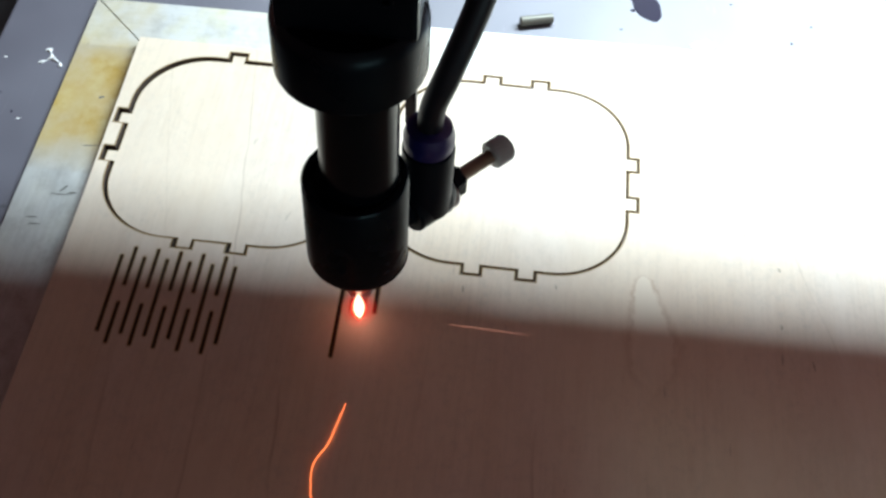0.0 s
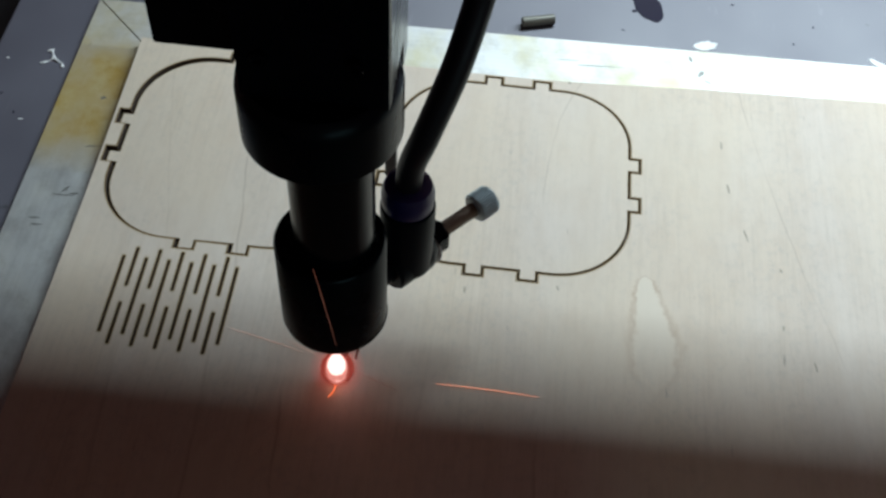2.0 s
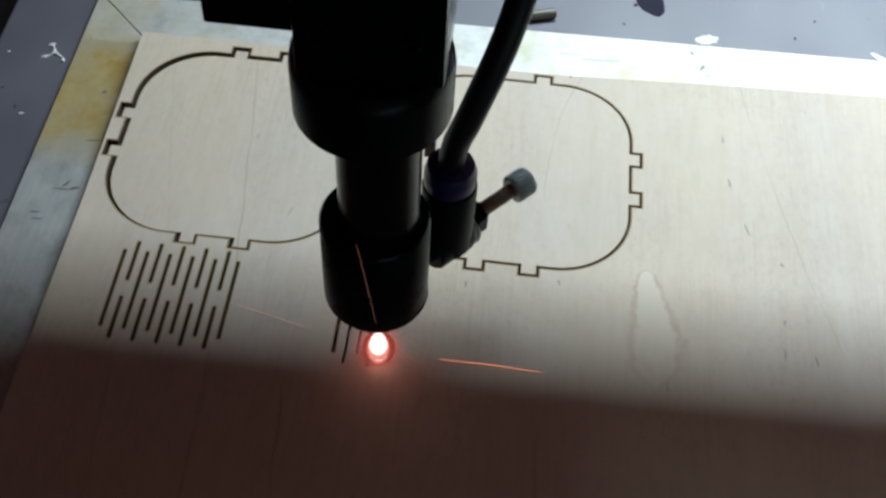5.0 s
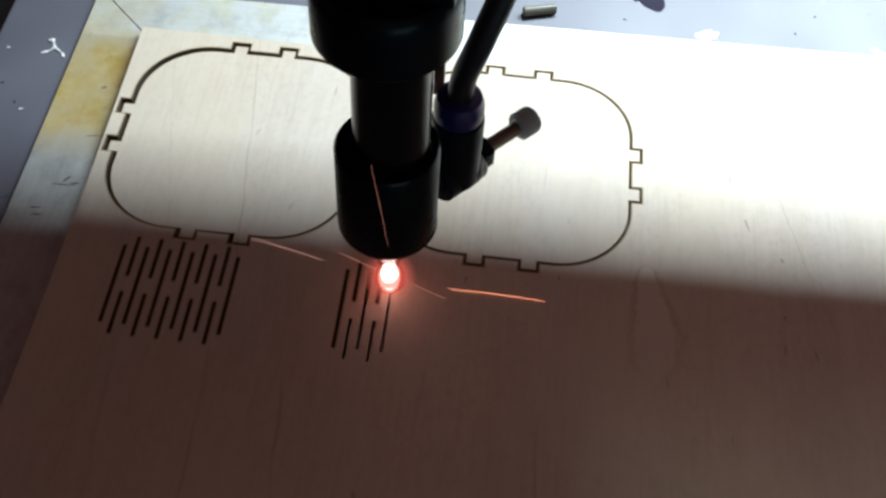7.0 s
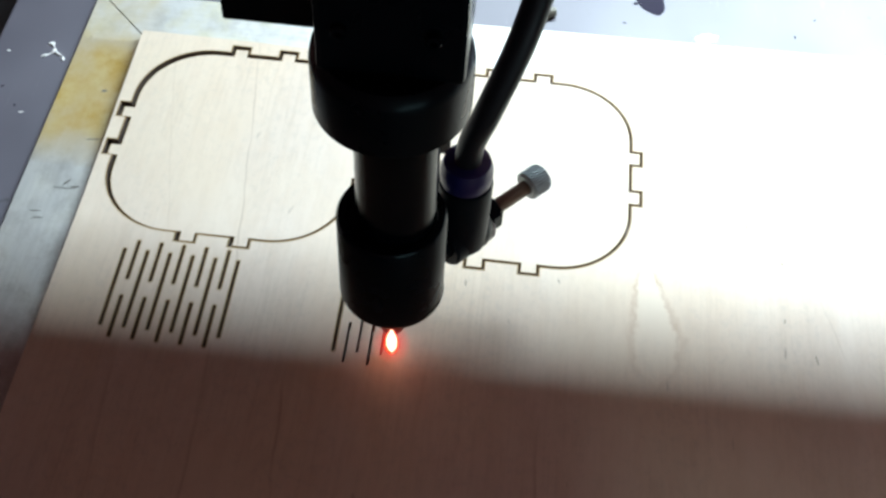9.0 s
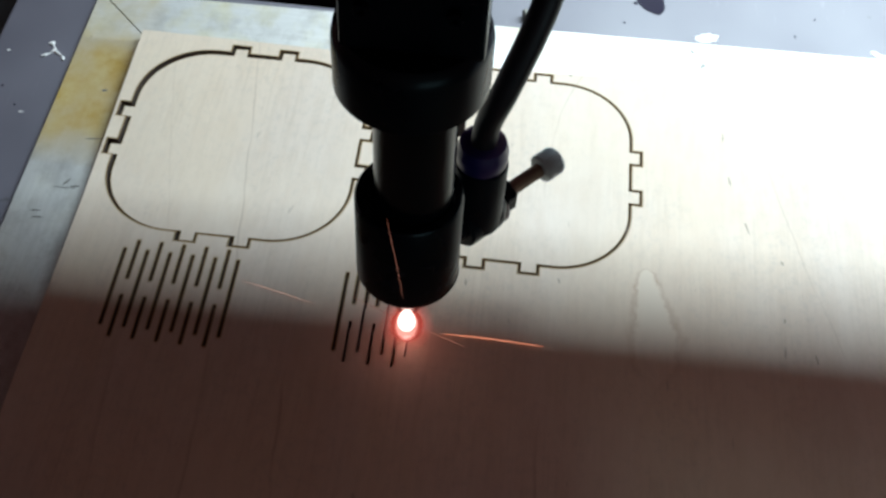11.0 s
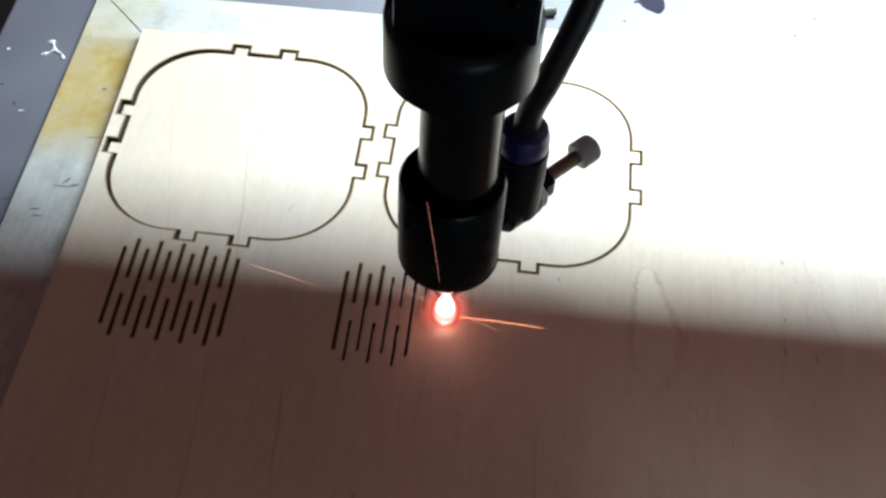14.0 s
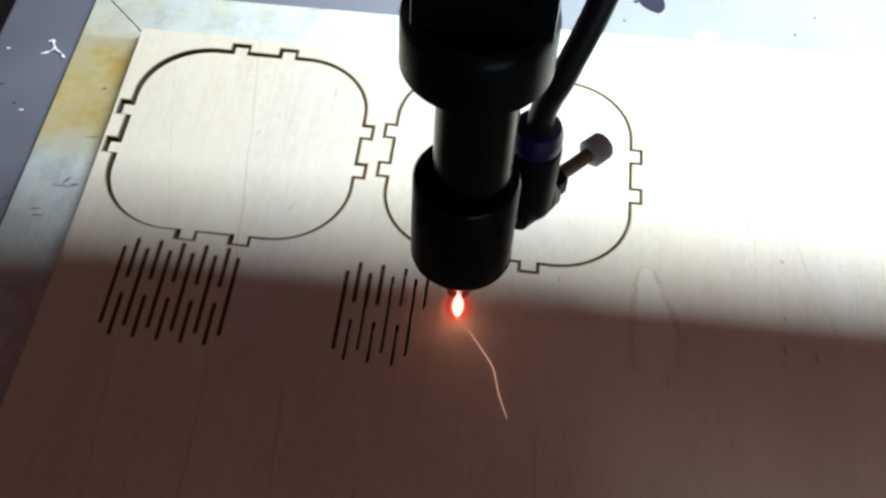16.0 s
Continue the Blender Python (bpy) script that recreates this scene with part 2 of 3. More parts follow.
BLACK_PLASTIC = plain("black_plastic", (0.004, 0.006, 0.010), 0.40, 0, 700, 0.3, 0.06, shine=0.15, sheen=(0.55, 0.85, 1.0))
HOSE = plain("black_hose", (0.010, 0.012, 0.017), 0.42, 0, 500, 0.25, 0.05, shine=0.33, sheen=(0.7, 0.88, 1.0))
BLUE = plain("blue_collar", (0.009, 0.011, 0.11), 0.38, 0, 600, 0.2, 0.05)
STEEL = plain("knurled_steel", (0.36, 0.43, 0.45), 0.46, 0.2, 1500, 0.2, 0.1)
BRASS = plain("dull_brass", (0.17, 0.118, 0.085), 0.45, 0.45, 1500, 0.3, 0.1)
WASHER = plain("grey_plastic", (0.30, 0.31, 0.31), 0.5, 0, 900, 0.2, 0.08)
DARK_STEEL = plain("dark_steel", (0.10, 0.10, 0.105), 0.42, 0.7, 1200, 0.3, 0.08)
ALU = plain("aluminium", (0.36, 0.36, 0.37), 0.4, 0.8, 900, 0.15, 0.06, (0.1, 1, 1))
WHITE_CHIP = plain("white_paint_chip", (0.78, 0.77, 0.75), 0.55, 0, 1500, 0.12, 0.2)
DARK_SPOT = plain("dark_spill", (0.026, 0.023, 0.038), 0.8, 0, 1200, 0.3, 0.1, shine=0.12)
# red chosen for the warm light that the unseen walls bounce
WALL = plain("red_bounce_paint", (0.145, 0.051, 0.042), 0.6, 0, 300, 0.15, 0.05)
FLOOR = plain("black_steel", (0.020, 0.019, 0.020), 0.7, 0, 300, 0.3, 0.1)
FLECK = plain("fleck", (0.41, 0.34, 0.265), 0.8, 0, 2500, 0.4, 0.2)
SCUFF = plain("scuff", (0.36, 0.36, 0.33), 0.7, 0, 2500, 0.5, 0.3)
SCRATCH = plain("dark_scratch", (0.13, 0.125, 0.11), 0.7, 0, 2500, 0.5, 0.3)
PIN = plain("worn_pin", (0.16, 0.152, 0.125), 0.45, 0.35, 1800, 0.3, 0.15)


# ---- building helpers ----
def part(name, bm, material, parent=None, label=""):
    """Links a bmesh as one mesh object, under a thing or a part."""
    bmesh.ops.recalc_face_normals(bm, faces=bm.faces[:])
    me = bpy.data.meshes.new(name)
    bm.to_mesh(me)
    bm.free()
    for m in (material if isinstance(material, (list, tuple)) else [material]):
        me.materials.append(m)
    ob = new(name, me)
    if parent:
        ob.parent = parent
    return tagged(ob, label)


def smooth(ob, degrees=35):
    me = ob.data
    me.polygons.foreach_set("use_smooth", [True] * len(me.polygons))
    me.set_sharp_from_angle(angle=radians(degrees))
    return ob


def mm(*v):
    return Vector(v) * MM


def box(bm, x0, x1, y0, y1, z0, z1, bevel=0.0):
    made = bmesh.ops.create_cube(bm, size=1.0, matrix=Matrix.LocRotScale(
        mm((x0 + x1) / 2, (y0 + y1) / 2, (z0 + z1) / 2), None, mm(x1 - x0, y1 - y0, z1 - z0)))
    if bevel:
        edges = list({e for v in made["verts"] for e in v.link_edges})
        bmesh.ops.bevel(bm, geom=edges, offset=bevel * MM, segments=2, affect="EDGES", profile=0.6)
    return bm


def lathe(bm, profile, turn=Matrix.Identity(4), n=64, teeth=0, depth=0.0):
    """Turns (radius, height) pairs in mm round the z axis, then moves them by turn. teeth: flutes cut where radius is largest."""
    rings = []
    top = max(r for r, _ in profile)
    for r, h in profile:
        if r < 1e-6:
            rings.append([bm.verts.new(turn @ mm(0, 0, h))])
            continue
        ring = []
        for i in range(n):
            a = 2 * math.pi * i / n
            q = r - (depth if teeth and r > top - 1e-6 and (i * teeth * 2 // n) % 2 else 0)
            ring.append(bm.verts.new(turn @ mm(q * math.cos(a), q * math.sin(a), h)))
        rings.append(ring)
    for a, b in zip(rings, rings[1:]):
        for i in range(n):
            j = (i + 1) % n
            if len(a) == 1:
                bm.faces.new((a[0], b[i], b[j]))
            elif len(b) == 1:
                bm.faces.new((a[i], a[j], b[0]))
            else:
                bm.faces.new((a[i], a[j], b[j], b[i]))
    return bm


def pipe(bm, points, radius, n=24, taper=None):
    """A round pipe through points in mm, smoothed between them."""
    pts = [Vector(q) for q in points]
    fine = []
    for i in range(len(pts) - 1):
        p0, p1, p2, p3 = pts[max(i - 1, 0)], pts[i], pts[i + 1], pts[min(i + 2, len(pts) - 1)]
        for s in range(8):
            t = s / 8
            fine.append(0.5 * (2 * p1 + (p2 - p0) * t + (2 * p0 - 5 * p1 + 4 * p2 - p3) * t * t + (3 * p1 - p0 - 3 * p2 + p3) * t ** 3))
    fine.append(pts[-1])
    rings, side = [], None
    for i, q in enumerate(fine):
        d = (fine[min(i + 1, len(fine) - 1)] - fine[max(i - 1, 0)]).normalized()
        side = (side - d * side.dot(d)).normalized() if side else d.orthogonal().normalized()
        up = d.cross(side)
        r = radius * (taper(i / (len(fine) - 1)) if taper else 1)
        rings.append([bm.verts.new((q + side * r * math.cos(2 * math.pi * k / n) + up * r * math.sin(2 * math.pi * k / n)) * MM) for k in range(n)])
    for a, b in zip(rings, rings[1:]):
        for k in range(n):
            bm.faces.new((a[k], a[(k + 1) % n], b[(k + 1) % n], b[k]))
    bm.faces.new(rings[0])
    bm.faces.new(list(reversed(rings[-1])))
    return bm


def flat_blob(bm, cx, cy, z, rx, ry, turn=0.0, rough=0.2, thick=0.15, n=28, seed=1):
    """A thin uneven patch with a domed top, lying at height z."""
    rnd = random.Random(seed)
    wob = [rnd.uniform(-1, 1) for _ in range(7)]
    low, high = [], []
    for i in range(n):
        a = 2 * math.pi * i / n
        r = 1 + rough * sum(w * math.sin((k + 2) * a + 3 * w) / (k + 1.5) for k, w in enumerate(wob))
        x, y = rx * r * math.cos(a), ry * r * math.sin(a)
        x, y = x * math.cos(turn) - y * math.sin(turn), x * math.sin(turn) + y * math.cos(turn)
        low.append(bm.verts.new(mm(cx + x, cy + y, z)))
        high.append(bm.verts.new(mm(cx + x * 0.93, cy + y * 0.93, z + thick)))
    for i in range(n):
        j = (i + 1) % n
        bm.faces.new((low[i], low[j], high[j], high[i]))
    bm.faces.new(high)
    bm.faces.new(list(reversed(low)))
    return bm


def thing(name, label, category, group="", kind=""):
    return tagged(new(name), label, category, group, kind)


# ---- enclosure, unseen; its red paint warms the light in the shade ----
THICK = 3.0        # plywood
BED_Z = -4.4       # top of the bed plate
WX0, WX1, WY0, WY1, WZ0, WZ1 = -260, 540, -420, 300, -60, 345
for name, dims in (("wall_west", (WX0 - 4, WX0, WY0, WY1, WZ0, WZ1)), ("wall_east", (WX1, WX1 + 4, WY0, WY1, WZ0, WZ1)),
                   ("wall_north", (WX0 - 4, WX1 + 4, WY1, WY1 + 4, WZ0, WZ1))):
    tagged(part(name, box(bmesh.new(), *dims), WALL), "unseen painted steel side of the machine, red for warm bounce", "wall", kind="structure")
# both openings are added, for the fill and the patch lamp
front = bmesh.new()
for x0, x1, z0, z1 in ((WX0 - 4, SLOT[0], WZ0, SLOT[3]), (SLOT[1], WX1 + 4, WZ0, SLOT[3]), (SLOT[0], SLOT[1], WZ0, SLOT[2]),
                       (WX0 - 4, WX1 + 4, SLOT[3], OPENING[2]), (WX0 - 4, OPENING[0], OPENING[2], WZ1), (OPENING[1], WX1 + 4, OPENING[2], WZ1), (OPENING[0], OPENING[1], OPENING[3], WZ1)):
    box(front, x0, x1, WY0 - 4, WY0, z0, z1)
tagged(part("wall_south", front, WALL), "unseen red front of the machine with two openings added for light", "wall", kind="structure")
tagged(part("ceiling", box(bmesh.new(), WX0 - 4, WX1 + 4, WY0 - 4, WY1 + 4, WZ1, WZ1 + 4), WALL), "unseen painted steel lid of the machine, red for warm bounce", "ceiling", kind="structure")
tagged(part("floor", box(bmesh.new(), WX0 - 4, WX1 + 4, WY0 - 4, WY1 + 4, WZ0 - 4, WZ0), FLOOR), "black steel floor under the bed", "floor", kind="structure")

strip = thing("led_strip", "white LED strip under the machine's lid", "lamp")
part("channel", box(bmesh.new(), -216, 216, -27, 27, 5, 17, 1), ALU, strip, "aluminium channel")
for sx in (-180, 180):
    part("bracket", box(bmesh.new(), sx - 8, sx + 8, -6, 6, 17, 60, 0.5), ALU, strip)
strip.matrix_world = pose(STRIP_X, STRIP_Y, STRIP_Z, -40)

bed = thing("machine_bed", "dark grey painted machine bed with paint chips and specks", "machine bed")
part("bed_plate", box(bmesh.new(), -84, 470, -330, 285, BED_Z - 6, BED_Z, 0.8), BED, bed)
for sx in (-70, 455):
    for sy in (-310, 265):
        part("leg", box(bmesh.new(), sx - 8, sx + 8, sy - 8, sy + 8, WZ0, BED_Z - 6), DARK_STEEL, bed)
# white chips, and a dark spill with its droplet
part("paint_chip", flat_blob(bmesh.new(), 136.4, 66.9, BED_Z, 3.3, 2.5, 0.3, 0.5, 0.2, seed=3), WHITE_CHIP, bed, "flake of white paint")
part("paint_chip", flat_blob(bmesh.new(), 192, 66.5, BED_Z, 3.6, 1.3, -0.5, 0.4, 0.2, seed=4), WHITE_CHIP, bed, "flake of white paint")
part("paint_chip", flat_blob(bmesh.new(), -79.0, 29.8, BED_Z, 0.5, 0.4, 0, 0.3, 0.12, seed=6), WHITE_CHIP, bed, "speck of white paint")
part("paint_chip", flat_blob(bmesh.new(), -67.2, 5.6, BED_Z, 0.75, 0.28, 0.2, 0.4, 0.06, seed=7), WHITE_CHIP, bed, "speck of white paint")
star = bmesh.new()
for path, r in ((((-67.0, 34.6), (-65.9, 33.4), (-65.1, 31.4)), 0.55), (((-65.1, 31.5), (-66.2, 30.2), (-67.8, 29.0)), 0.48), (((-65.2, 31.3), (-63.2, 30.2), (-62.0, 29.4), (-61.5, 27.8)), 0.5)):
    pipe(star, [(x, y, BED_Z) for x, y in path], r, 8, lambda u: 0.75 + 0.35 * math.sin(9 * u))
flat_blob(star, -66.9, 34.6, BED_Z, 0.95, 0.6, 0.5, 0.4, 0.3, 14, seed=51)
flat_blob(star, -67.7, 29.1, BED_Z, 0.8, 0.55, 0.9, 0.4, 0.3, 14, seed=52)
part("paint_scrape", star, WHITE_CHIP, bed, "three-armed scrape of white paint")
part("dark_spill", flat_blob(bmesh.new(), 118.0, 83.2, BED_Z, 4.4, 8.0, 0.42, 0.12, 0.12, seed=9), DARK_SPOT, bed, "dark oval spill")
part("droplet", flat_blob(bmesh.new(), 113.6, 80.2, BED_Z, 0.8, 0.7, 0, 0.1, 0.1, seed=10), DARK_SPOT, bed, "dark droplet")
for i, (x, y) in enumerate(((146, 88), (172, 81), (165, 72), (110, 70.5), (197, 78), (-70, 8), (-74, -12), (-76, 15))):
    part("speck", flat_blob(bmesh.new(), x, y, BED_Z, 0.55, 0.35, i, 0.4, 0.05, 12, seed=20 + i), DARK_SPOT, bed, "dark speck")

# ---- frame of flat strips round the sheet ----
FZ0, FZ1 = BED_Z, -THICK


def strip_bar(parent, corners):
    bm = bmesh.new()
    low = [bm.verts.new(mm(x, y, FZ0)) for x, y in corners]
    high = [bm.verts.new(mm(x, y, FZ1)) for x, y in corners]
    n = len(corners)
    for i in range(n):
        j = (i + 1) % n
        bm.faces.new((low[i], low[j], high[j], high[i]))
    bm.faces.new(high)
    bm.faces.new(low)
    bmesh.ops.bevel(bm, geom=bm.edges[:], offset=0.12 * MM, segments=1, affect="EDGES")
    return part("strip", bm, STRIP, parent)


frame_thing = thing("sheet_frame", "flat galvanised metal frame with yellow smoke residue under the plywood", "frame")
OUT = [(-58.1, 58.5), (252.0, 65.4), (252.0, -172), (-58.8, -172)]
INN = [(-37.2, 38.3), (226.0, 44.0), (226.0, -146), (-37.2, -146)]
GAP = 0.12
strip_bar(frame_thing, [(OUT[0][0], OUT[0][1] - GAP * 2), (INN[0][0], INN[0][1] - GAP * 2), (INN[3][0], INN[3][1]), OUT[3]])
strip_bar(frame_thing, [(OUT[0][0] + GAP * 2, OUT[0][1]), OUT[1], INN[1], (INN[0][0] + GAP * 2, INN[0][1])])
strip_bar(frame_thing, [(OUT[1][0], OUT[1][1] - 0.4), (OUT[2][0], OUT[2][1] + 0.4), (INN[2][0], INN[2][1] + 0.4), (INN[1][0], INN[1][1] - 0.4)])
strip_bar(frame_thing, [(OUT[2][0] - 0.4, OUT[2][1]), (OUT[3][0] + 0.4, OUT[3][1]), (INN[3][0] + 0.4, INN[3][1] - 0.2), (INN[2][0] - 0.4, INN[2][1] - 0.2)])

for i, (x, y, rx, ry, turn) in enumerate([(-45.5, -19.6, 0.3, 1.7, -0.6), (-42.8, -20.9, 1.4, 0.35, 0.2), (-45.8, -21.7, 2.6, 0.25, 0.05), (-51.0, -30.5, 1.6, 0.25, 0.1), (-49.7, -32.7, 1.5, 0.25, 0.1), (-42.7, -3.0, 2.6, 0.2, 0.15), (-44.9, 16.1, 0.7, 0.6, 0), (102.1, 51.3, 6.5, 0.3, 0.05), (131.3, 58.7, 0.5, 1.6, 0.3), (134.4, 52.6, 0.7, 1.8, -0.4), (136.4, 49.4, 1.1, 0.4, -0.5), (93.2, 52.7, 3.5, 0.25, 0.04), (11.5, 59.4, 2.5, 0.3, 0.1)]):
    part("scuff", flat_blob(bmesh.new(), x, y, FZ1 - 0.01, rx, ry, turn, 0.5, 0.03, 16, seed=60 + i), SCRATCH if i < 7 else SCUFF, frame_thing, "dark scuff mark")

# ---- plywood sheet, its cuts and the two cut panels ----
from mathutils.geometry import delaunay_2d_cdt

SIDE, TAB_A, TAB_B, TAB_D, CORNER = 34.12, 4.875, 9.75, 3.0, 20.5
PANELS = [(0.0, 0.0), (77.9, 1.53)]
KERFS, RIM = (0.56, 0.48), 0.34         # the first panel has worked loose, the second is still tight
SLIT_W, CUT_W = 0.58, 0.74
PITCH, COL0, GROUP = 3.05, -22.1, 59.85
LONG, HIGH, LOW = (-65.6, -42.0), (-51.0, -39.0), (-68.8, -56.7)


def outline(e):
    """Half-round square with two tabs a side, grown outwards by e."""
    s, a, b, d, r = SIDE + e, TAB_A - e, TAB_B + e, TAB_D, CORNER + e
    pts = []
    for q in range(4):
        c, n = math.cos(-q * math.pi / 2), math.sin(-q * math.pi / 2)
        side = [(-b, s), (-b, s + d), (-a, s + d), (-a, s), (a, s), (a, s + d), (b, s + d), (b, s)]
        side += [(s - r + r * math.sin(i * math.pi / 36), s - r + r * math.cos(i * math.pi / 36)) for i in range(0, 18)] + [(s, s - r)]
        pts += [(x * c - y * n, x * n + y * c) for x, y in side]
    return pts


def slit(x, y0, y1, w):
    h = w / 2
    return [(x - h, y0), (x - h * 0.5, y0 - h * 0.6), (x + h * 0.5, y0 - h * 0.6), (x + h, y0), (x + h, y1), (x + h * 0.5, y1 + h * 0.6), (x - h * 0.5, y1 + h * 0.6), (x - h, y1)]


def slab(bm, solid, holes, rims=(), depth=THICK, toast=()):
    """A plate with holes through it: solid outline, hole outlines, and scorched outlines round them. toast: the wider browned margins. Materials: 0 face, 1 scorched, 2 charred, 3 edge, 4 browned."""
    loops = [solid, *holes, *rims, *toast]
    verts, edges, faces = [], [], []
    for lp in loops:
        if sum(p[0] * q[1] - q[0] * p[1] for p, q in zip(lp, lp[1:] + lp[:1])) < 0:
            lp = lp[::-1]
        k = len(verts)
        verts += [Vector(q) for q in lp]
        faces.append(list(range(k, k + len(lp))))
    vs, _, fs, _, _, of = delaunay_2d_cdt(verts, edges, faces, 1, 1e-5)
    nh, nr = len(holes), len(holes) + len(rims)
    for z, flip in ((0.0, False), (-depth, True)):
        made = [bm.verts.new(mm(q.x, q.y, z)) for q in vs]
        for f, o in zip(fs, of):
            if 0 not in o or any(1 <= i <= nh for i in o):
                continue
            face = bm.faces.new([made[i] for i in (reversed(f) if flip else f)])
            face.material_index = 1 if any(nh < i <= nr for i in o) else 4 if any(i > nr for i in o) else 0
        bmesh.ops.delete(bm, geom=[q for q in made if not q.link_faces], context="VERTS")
    for i, lp in enumerate([solid, *holes]):
        top = [bm.verts.new(mm(x, y, 0)) for x, y in lp]
        low = [bm.verts.new(mm(x, y, -depth)) for x, y in lp]
        for j in range(len(lp)):
            k = (j + 1) % len(lp)
            f = bm.faces.new((top[j], top[k], low[k], low[j]))
            f.material_index = 2 if i else 3
    bmesh.ops.remove_doubles(bm, verts=bm.verts[:], dist=1e-7)
    return bm


def moved(pts, dx, dy, turn=0.0):
    c, s = math.cos(turn), math.sin(turn)
    return [(x * c - y * s + dx, x * s + y * c + dy) for x, y in pts]


def column(i):
    return COL0 + i * PITCH


OLD = []                       # slits that are there from the start
for i in range(11):
    OLD += [(column(i), *LONG)] if i % 2 == 0 else [(column(i), *HIGH), (column(i), *LOW)]
g = lambda i: column(i) + GROUP
OLD += [(g(0), *LONG), (g(1), *HIGH), (g(3), *HIGH), (g(2), -50.0, -42.0)]
# slits cut while the machine runs: x, y where the cut starts and ends, and when
CUTS = [(g(2), -50.0, -65.6, 0.0, 1.62), (g(1), -68.8, -56.7, 1.87, 3.06), (g(3), -56.7, -68.8, 3.24, 4.45), (g(4), -65.6, -42.0, 4.67, 7.04),
        (g(5), -39.0, -51.0, 7.16, 8.37), (g(5), -56.7, -68.8, 8.55, 9.76), (g(6), -65.6, -42.0, 9.95, 12.33), (g(7), -39.0, -51.0, 12.52, 13.74),
        (g(9), -51.0, -39.0, 13.88, 15.07), (g(10), -42.0, -49.0, 15.28, 16.0)]

SHEET = [(-39.0, 40.1), (12.0, 39.9), (70.0, 39.6), (92.0, 40.0), (110.0, 41.2), (134.0, 42.8), (189.0, 45.0), (240.0, 47.4), (240.0, -160.0), (-38.8, -160.0), (-38.4, -50.0), (-38.3, -25.0)]
holes = [moved(outline(w / 2), *q) for q, w in zip(PANELS, KERFS)] + [slit(x, a, b, SLIT_W) for x, a, b in OLD]
rims = [moved(outline(w / 2 + RIM), *q) for q, w in zip(PANELS, KERFS)] + [slit(x, a - 0.1, b + 0.1, SLIT_W + 0.55) for x, a, b in OLD]
for x, a, b, t0, t1 in CUTS:
    lo, hi = min(a, b), max(a, b)
    h = CUT_W / 2
    holes.append([(x - h, lo), (x + h, lo), (x + h, hi), (x - h, hi)])
sheet = thing("plywood_sheet", "pale birch plywood sheet with burnt slits and cut outlines", "plywood sheet")
toast = [moved(outline(w / 2 + RIM + 0.3), *q) for q, w in zip(PANELS, KERFS)] + [slit(x, a - 0.5, b + 0.5, SLIT_W + 1.1) for x, a, b in OLD]
part("board", slab(bmesh.new(), SHEET, holes, rims, toast=toast), [PLY, SCORCH, CHAR, EDGE, TOAST], sheet)

# short dark flecks in the veneer
for i, (x, y, rx, ry) in enumerate([(138.9, 20.4, 0.3, 1.6), (140.3, 4.0, 0.35, 1.8), (144.5, -12.2, 0.3, 2.2), (153.0, -41.8, 0.3, 0.9), (160.5, -52.6, 0.3, 1.6), (153.5, -23.1, 0.35, 0.9), (69.0, -40.7, 0.3, 1.3), (93.4, 39.6, 0.5, 0.5), (93.5, -36.9, 0.25, 0.9)]):
    part("dark_fleck", flat_blob(bmesh.new(), x, y, 0, rx, ry, 0.15 * (i % 3), 0.4, 0.015, 14, seed=40 + i), FLECK, sheet)

# slivers of wood in the slits that are still to be cut; each drops out as the beam passes
SLIVERS = []
STEP = 1.2
for x, a, b, t0, t1 in CUTS:
    n = max(1, round(abs(b - a) / STEP))
    for i in range(n):
        u0, u1 = i / n, (i + 1) / n
        ya, yb = a + (b - a) * u0, a + (b - a) * u1
        h, y0, y1 = CUT_W / 2, min(ya, yb), max(ya, yb)
        ob = part("sliver", box(bmesh.new(), x - h, x + h, y0, y1, -0.38, 0), PLY, sheet)
        SLIVERS.append((ob, t0 + (t1 - t0) * (u0 + u1) / 2))

for k, (dx, dy) in enumerate(PANELS):
    inset, depth = KERFS[k] / 2 + (0.1 if k == 0 else 0), 3.35 if k == 0 else 4.38
    panel = thing("cut_panel", "rounded square birch panel with tabs, cut loose in the plywood sheet", "wooden panel", "cut panels")
    part("board", slab(bmesh.new(), outline(-inset - 0.23), [], [], depth), [PLY, SCORCH, CHAR, CHAR], panel)
    part("charred_edge", slab(bmesh.new(), outline(-inset), [outline(-inset - 0.22)], [], depth), [SCORCH, SCORCH, CHAR, CHAR], panel, "charred black edge")
    shift = (0.16, -0.12, -0.52) if k == 0 else (0.0, 0.0, 0.0)
    panel.matrix_world = pose((dx + shift[0]) * MM, (dy + shift[1]) * MM, (shift[2] - 0.01) * MM, 0.12 if k == 0 else 0, -0.80 if k == 0 else 0, 0)

# ---- steel pin left on the bed ----
pin = bmesh.new()
lathe(pin, [(0, -5.4), (1.35, -5.4), (1.65, -5.1), (1.65, 5.1), (1.35, 5.4), (0, 5.4)], n=32)
pin = smooth(part("steel_pin", pin, PIN))
pin.matrix_world = Matrix.Translation(mm(82.4, 69.0, BED_Z + 1.65)) @ pose(0, 0, 0, 0, 90, 17)
tagged(pin, "short dull steel dowel pin lying on the bed", "pin")

